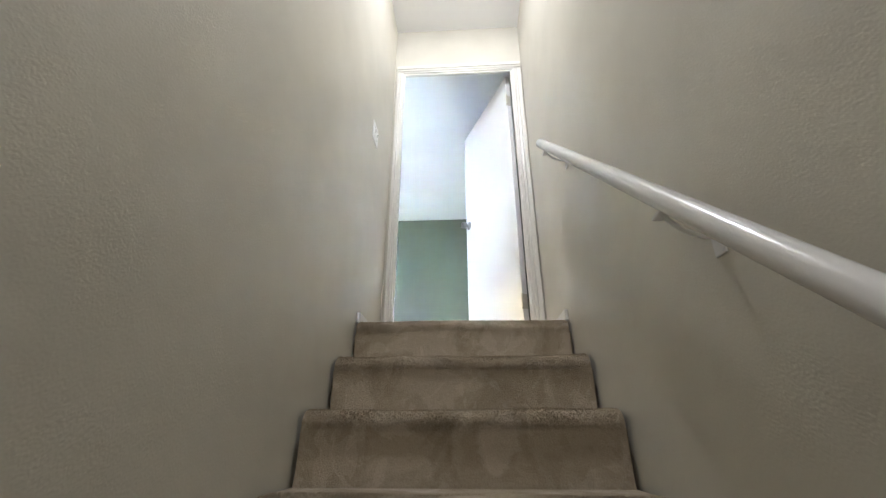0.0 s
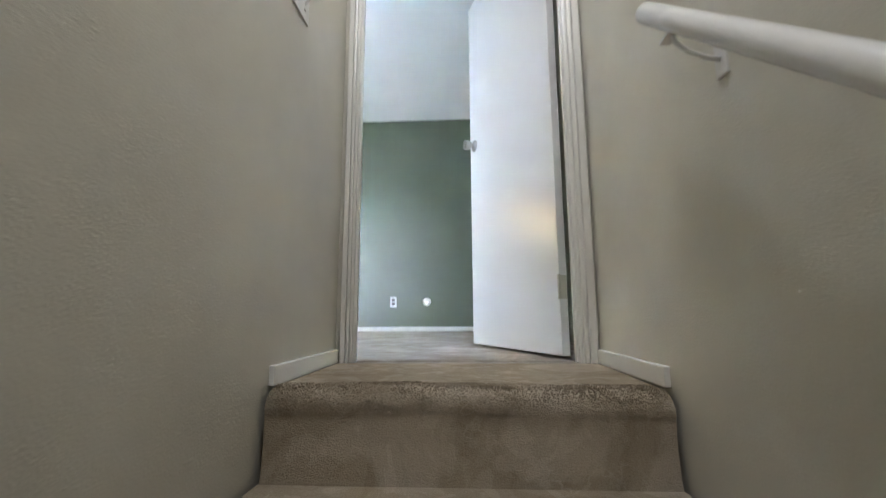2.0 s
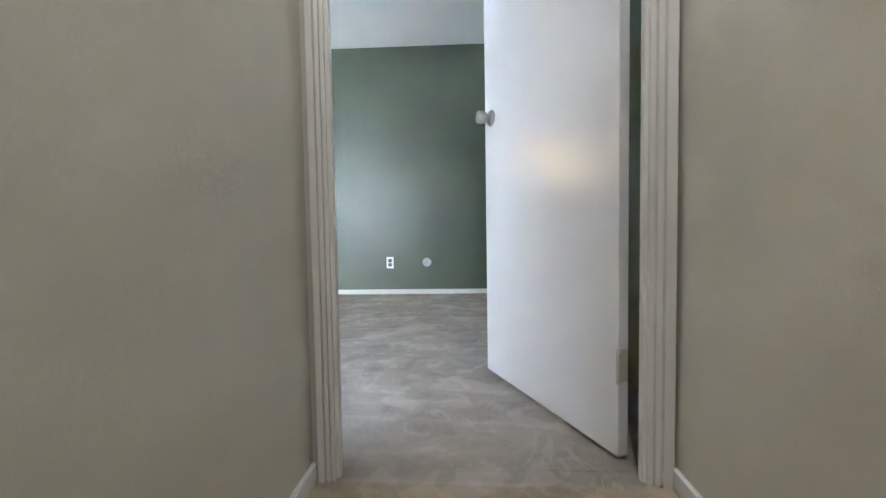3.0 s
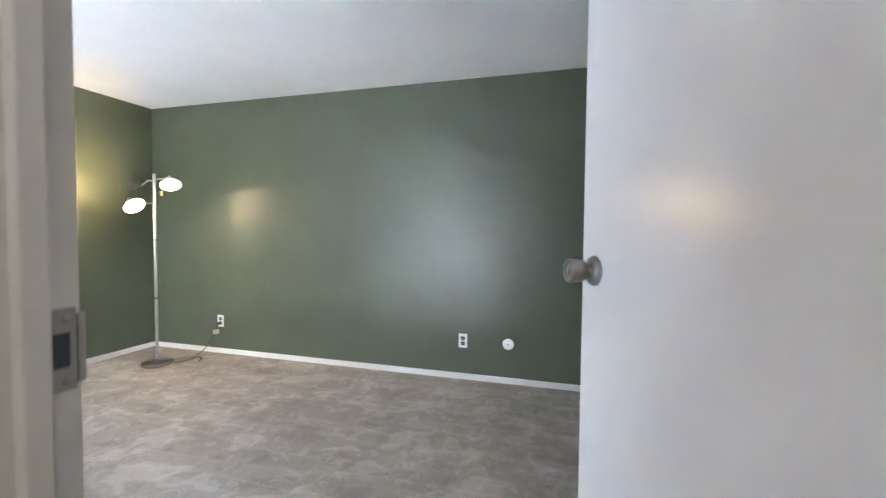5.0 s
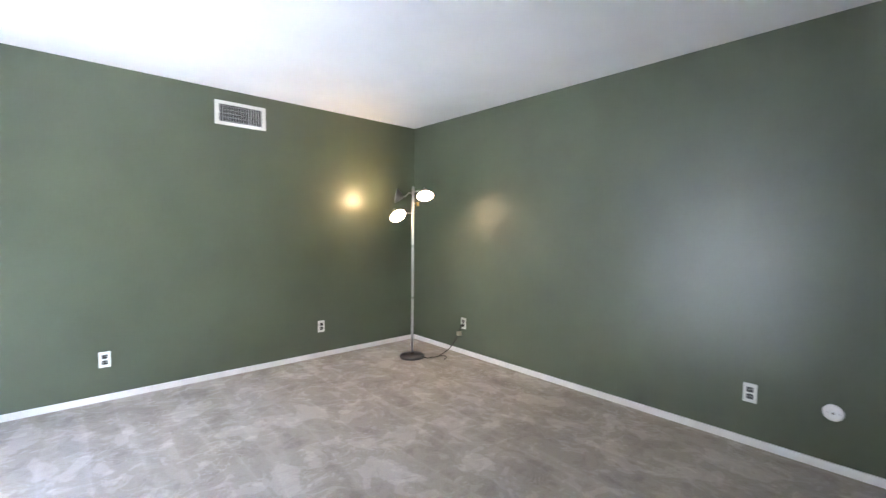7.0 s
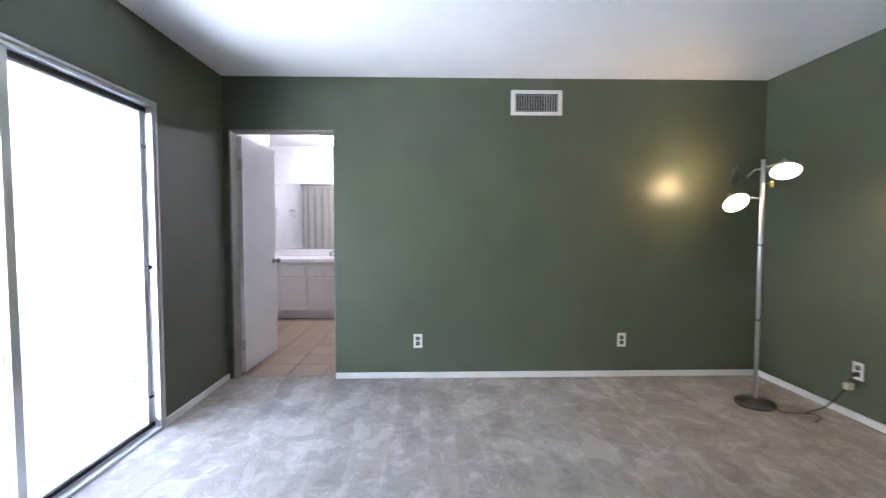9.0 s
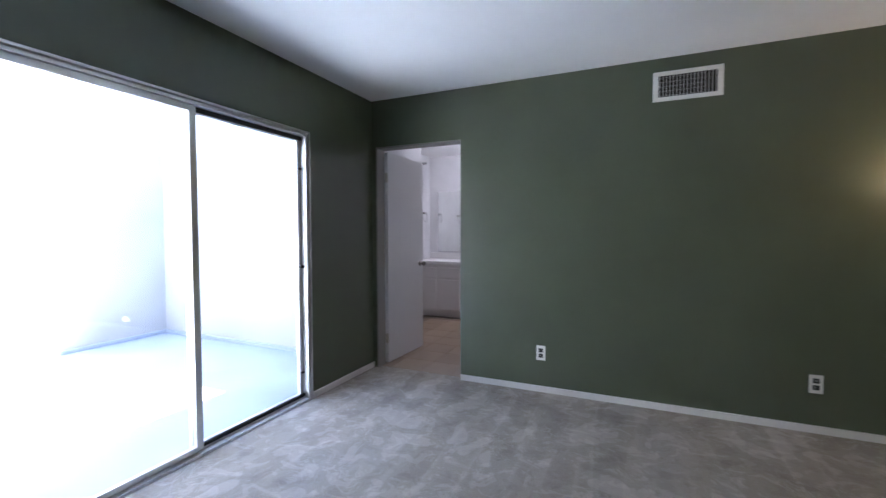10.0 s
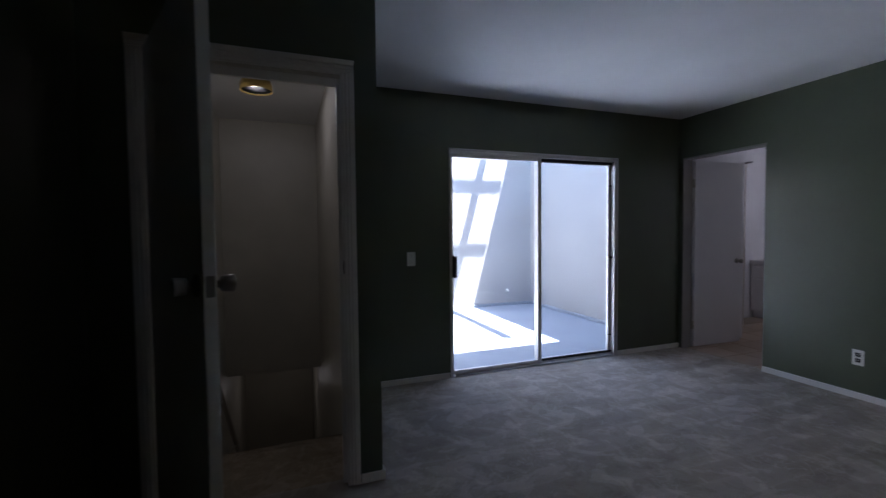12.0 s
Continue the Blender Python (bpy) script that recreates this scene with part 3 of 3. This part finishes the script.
sliding = panel(-1.915, GX1 - 0.004, S - 0.026, "sliding_panel", 0.022)
fixed = panel(GX0 + 0.022, -1.873, S - 0.060, "fixed_panel")
part("pull_handle", boxes((GX1 - 0.048, GX1 - 0.014, S - 0.012, S + 0.028, 0.875, 1.065), bevel=0.005), BLACK_PLASTIC, sliding, "black plastic pull handle")
part("latch", boxes((GX0 + 0.032, GX0 + 0.066, S - 0.046, S - 0.018, 0.990, 1.012), bevel=0.003), BLACK_PLASTIC, fixed)
# dark strips stand in for the shade in the gaps above and below the panel
part("gap_strip", boxes((GX0 + 0.03, -1.89, S - 0.044, S - 0.030, 0.0165, 0.050)), DARK, fixed, "dark strip standing in for shade in the panel gap")
part("gap_strip", boxes((GX0 + 0.03, -1.89, S - 0.044, S - 0.030, GH - 0.064, GH - 0.037)), DARK, fixed, "dark strip standing in for shade in the panel gap")
for bz in (0.21, 1.72):
    part("bumper", boxes((GX0 + 0.032, GX0 + 0.060, S - 0.046, S - 0.030, bz - 0.006, bz + 0.006), bevel=0.002), BLACK_PLASTIC, fixed)

# ---- patio ----
PX0, PX1, PY, PTOP = -3.85, -0.07, -4.58, 4.25
structure("patio_floor", boxes((PX0 - 0.2, PX1, PY - 0.2, S - 0.12, -0.16, -0.045)), CONCRETE, "pale blue-grey painted concrete patio", "patio")
structure("wall_patio_back", boxes((PX0 - 0.2, SL - 0.06, PY - 0.2, PY, -0.1, 4.15)), STUCCO, "off-white stucco patio wall")
# second box: unseen extension over the roof, added to block stray sun
structure("wall_patio_west", boxes((PX0 - 0.2, PX0, PY, S - 0.126, -0.1, PTOP), (PX0 - 0.2, PX0, S - 0.126, S + 1.2, H + 0.302, PTOP)), STUCCO, "off-white stucco patio side wall")
structure("wall_patio_east", boxes((-0.10, SL - 0.061, S - 0.90, S - 0.12, LOW, H)), STUCCO, "off-white stucco patio side wall")
structure("wall_exterior", boxes((SL - 0.10, SL - 0.061, END - 0.12, S - 0.90, -0.2, H + 0.2)), STUCCO, "off-white stucco outside of the stairwell")
structure("trim", boxes((PX0, PX1, PY, PY + 0.03, -0.045, 0.0), (PX0, PX0 + 0.03, PY + 0.03, S - 0.13, -0.045, 0.0), bevel=0.008), CONCRETE, "painted cement fillet along the patio walls", "trim")
pergola = tagged(new("pergola"), "white timber beams across the open patio", "pergola")
part("rafter", boxes((-3.42, -3.32, PY, S - 0.14, 4.15, 4.30), bevel=0.004), TIMBER, pergola)
for py in (-4.285, -4.01, -3.735):
    part("beam", boxes((PX0, PX1, py - 0.026, py + 0.026, 4.305, 4.36), bevel=0.004), TIMBER, pergola)
hook = thing("wall_hook", (-3.36, PY, 0.22), "small white hose bib on the patio wall", "fitting")
part("stem", tube([(0, 0, 0), (0, 0.05, 0), (0, 0.07, -0.015)], 0.012, 10), PLASTIC, hook)
part("flange", lathe([(0, 0), (0.03, 0), (0.03, 0.006), (0, 0.008)], 20, pose(0, 0, 0, -90)), PLASTIC, hook)
structure("ground", boxes((-300, 300, -300, 300, -3.2, -2.95)), GROUND, "bare brown ground around the house", "ground")

# ---- stair ceiling lamp ----
dome = thing("ceiling_light", (STAIR_LAMP[0], STAIR_LAMP[1], H), "round brass dome ceiling light over the stairs", "ceiling light")
part("canopy", lathe([(0, 0), (0.050, 0), (0.050, -0.006), (0.030, -0.014), (0, -0.016)], 32), BRASS, dome)
part("shade", lathe([(0.0, -0.014), (0.034, -0.015), (0.072, -0.030), (0.098, -0.058), (0.109, -0.095), (0.111, -0.136), (0.107, -0.136), (0.105, -0.096), (0.094, -0.061), (0.070, -0.035), (0.0, -0.022)], 40), BRASS, dome, "polished brass dome")
# added disc: its black gives the dome a shaded underside above the bulb
part("underside_disc", lathe([(0.0, -0.112), (0.030, -0.113), (0.1045, -0.126), (0.1045, -0.122), (0.0, -0.108)], 40), BLACK_DISC, dome, "added black disc for the dome's shaded underside")

# ---- bathroom ----
BX0, BN, BS = -6.50, 0.60, -2.05
structure("wall_bath_west", boxes((BX0 - 0.12, BX0, BS - 0.12, BN + 0.12, -0.1, H)), WHITE_WALL, "white bathroom wall over the vanity")
structure("wall_bath_north", boxes((BX0, W - 0.12, BN, BN + 0.12, -0.1, H)), WHITE_WALL, "plain white bathroom wall")
structure("wall_bath_south", boxes((BX0, -4.66, BS - 0.12, BS, -0.1, H)), WHITE_WALL, "white bathroom wall with towel hooks")
structure("wall_bath_stub", boxes((-4.66, W - 0.12, -1.37, -1.265, -0.1, H), (-4.66, -4.54, BS - 0.12, -1.37, -0.1, H)), WHITE_WALL, "white wall beside the open bathroom door")
structure("wall_bath_lining", boxes((W - 0.124, W - 0.1201, BY1, BN, -0.1, H)), WHITE_WALL, "white bathroom side of the bedroom wall")
structure("ceiling_bath", boxes((BX0 - 0.12, W - 0.12, BS - 0.12, BN + 0.12, H, H + 0.08)), CEILING, "white bathroom ceiling", "ceiling")
bath_floor = structure("floor_bath", boxes((BX0, W - 0.055, BS, BN, -0.1, -0.009)), GROUT, "tan tiled bathroom floor with brown grout", "tiled floor")
# the taupe carries the shade on the doorway jambs
structure("door_lining", boxes((W - 0.121, W + 0.0015, BY0 - 0.002, BY0 + 0.012, 0, BH), (W - 0.121, W + 0.0015, BY1 - 0.003, BY1 + 0.0015, 0, BH), (W - 0.121, W + 0.0015, BY0, BY1, BH - 0.012, BH + 0.0015)), material("shaded_jamb_taupe", (0.30, 0.28, 0.26), 0.5), "bathroom doorway lining, its shade put into a taupe colour", "door frame")

bath_door = thing("door_2", pose(W - 0.122, BY0 + 0.010, 0, 0, 0, 178.5), "white flush bathroom door standing fully open", "door")
part("door_leaf", boxes((0.004, 0.69, -0.035, 0, 0.012, 2.000), bevel=0.0025), DOOR_PAINT, bath_door)
part("door_knob", lathe([(0, 0), (0.030, 0), (0.028, 0.008), (0.011, 0.014), (0.011, 0.032), (0.022, 0.040), (0.026, 0.055), (0.020, 0.064), (0, 0.065)], 28, pose(0.62, -0.035, 0.92, 90)), PEWTER, bath_door, "pewter door knob")
part("hinge", boxes((-0.003, 0.004, -0.036, -0.004, 0.2, 0.29), (-0.003, 0.004, -0.036, -0.004, 1.72, 1.81)), HINGE, bath_door)

VX = -5.95                       # vanity face
V0, V1 = -2.04, -0.20


def cabinet(y0, y1):
    c = thing("vanity_cabinet", (VX, (y0 + y1) / 2, 0), "white laminate vanity cabinet with drawer front and door", "cabinet", "vanity units")
    h = (y1 - y0) / 2
    part("body", boxes((-0.54, -0.001, -h, h, 0.10, 0.775)), LAMINATE, c)
    part("toe_kick", boxes((-0.54, -0.06, -h, h, 0.0, 0.10)), LAMINATE, c)
    part("drawer_front", boxes((0, 0.018, -h + 0.022, h - 0.022, 0.585, 0.735), bevel=0.005), LAMINATE, c)
    part("door", boxes((0, 0.018, -h + 0.022, h - 0.022, 0.125, 0.560), bevel=0.005), LAMINATE, c)
    return c


for y0, y1 in ((V0, -1.655), (-1.655, -1.285), (-1.285, -0.74), (-0.74, V1)):
    cabinet(y0, y1)
top = thing("countertop", (0, 0, 0), "white cultured marble vanity top with backsplash", "countertop")
part("slab", boxes((BX0, VX + 0.03, V0, V1, 0.776, 0.828), bevel=0.006), LAMINATE, top)
part("backsplash", boxes((BX0, BX0 + 0.02, V0, V1, 0.829, 0.925), bevel=0.004), LAMINATE, top)
part("basin", lathe([(0.20, 0.0), (0.205, 0.006), (0.19, 0.008), (0.17, 0.002), (0.165, -0.002), (0.0, -0.003)], 36, pose(-6.22, -0.98, 0.831)), LAMINATE, top)
tap = thing("tap", (-6.40, -1.0, 0.830), "chrome two-handle basin tap", "tap")
part("spout", tube([(0, 0, 0), (0, 0, 0.05), (0.03, 0, 0.075), (0.09, 0, 0.080), (0.12, 0, 0.062)], 0.011, 12), PEWTER, tap)
part("base", boxes((-0.022, 0.022, -0.085, 0.085, 0, 0.014), bevel=0.005), PEWTER, tap)
for hy in (-0.065, 0.065):
    part("handle", lathe([(0, 0.014), (0.016, 0.014), (0.012, 0.035), (0.020, 0.050), (0.018, 0.060), (0, 0.062)], 16, pose(0, hy, 0)), PEWTER, tap)
mirror = thing("mirror", (BX0, 0, 0), "large frameless wall mirror over the vanity", "mirror")
part("glass", boxes((0.0005, 0.006, -1.90, -0.30, 0.945, 1.895)), MIRROR, mirror)
part("channel", boxes((0.0005, 0.009, -1.90, -0.30, 0.935, 0.947)), CHROME, mirror)
bath_light = thing("ceiling_light", (BATH_LAMP[0], BATH_LAMP[1], H), "round ceiling light with lit glass bowl and metal rim", "ceiling light")
part("pan", lathe([(0, 0), (0.125, 0), (0.130, -0.030), (0.120, -0.045), (0, -0.045)], 36), CHROME, bath_light)
part("bowl", lathe([(0.118, -0.045), (0.114, -0.075), (0.095, -0.110), (0.060, -0.130), (0, -0.137)], 36), BATH_DISC, bath_light, "glowing white glass bowl")
part("finial", lathe([(0, -0.134), (0.010, -0.138), (0.012, -0.146), (0.006, -0.155), (0, -0.157)], 14), CHROME, bath_light)
for hx, hz in ((-6.22, 1.55), (-5.35, 1.55)):
    ring = thing("towel_ring", (hx, BS, hz), "dark metal towel ring on the white wall", "towel ring", "towel rings")
    part("post", tube([(0, 0, 0), (0, 0.05, 0)], 0.012, 12), PEWTER, ring)
    part("bar", tube([(-0.05, 0.055, 0.0), (0.05, 0.055, 0.0)], 0.010, 10), PEWTER, ring)
    part("ring", tube([(0.07 * math.sin(a), 0.055, -0.07 + 0.07 * math.cos(a)) for a in np.linspace(0, 2 * math.pi, 24)], 0.004, 8), CHROME, ring)


def curtain_mesh(y0, y1, z0, z1):
    bm = bmesh.new()
    rows = []
    for k in range(9):
        z = z0 + (z1 - z0) * k / 8
        rows.append([bm.verts.new((0.03 * math.sin(i * 0.36) * (1.1 - 0.04 * k) + 0.006 * math.sin(i * 1.7 + k), y0 + (y1 - y0) * i / 90, z)) for i in range(91)])
    for a, b in zip(rows, rows[1:]):
        for i in range(90):
            bm.faces.new((a[i], a[i + 1], b[i + 1], b[i])).smooth = True
    bmesh.ops.solidify(bm, geom=list(bm.faces), thickness=0.002)
    return bm


shower = thing("shower_curtain", (-4.76, 0, 0), "cream cloth shower curtain hanging from a chrome rod", "curtain")
part("cloth", curtain_mesh(-1.98, -1.30, 0.12, 2.02), CURTAIN, shower)
part("rod", tube([(0, BS, 2.05), (0, -1.6, 2.05), (0, -1.25, 2.05)], 0.012, 12), CHROME, shower)

# ---- bathroom floor tiles ----
T = 0.305
tile_mesh = boxes((-T / 2 + 0.003, T / 2 - 0.003, -T / 2 + 0.003, T / 2 - 0.003, -0.009, 0.0))
tile_data = bpy.data.meshes.new("tile")
tile_mesh.to_mesh(tile_data)
tile_mesh.free()
tile_data.materials.append(TILE)
_info = TILE.node_tree.nodes.new("ShaderNodeObjectInfo")
_bsdf = TILE.node_tree.nodes["Principled BSDF"]
_old = _bsdf.inputs["Base Color"].links[0].from_socket
base(TILE, mix(TILE, 0.35, _old, ramp(TILE, _info.outputs["Random"], ((0.1, (0.28, 0.195, 0.125)), (0.9, (0.43, 0.33, 0.24))))))
for i in range(7):
    for j in range(6):
        t = new("tile", tile_data)
        t.location = (W - 0.06 - T / 2 - T * i, 0.12 - T / 2 - T * j, 0.0)
        t.parent = bath_floor
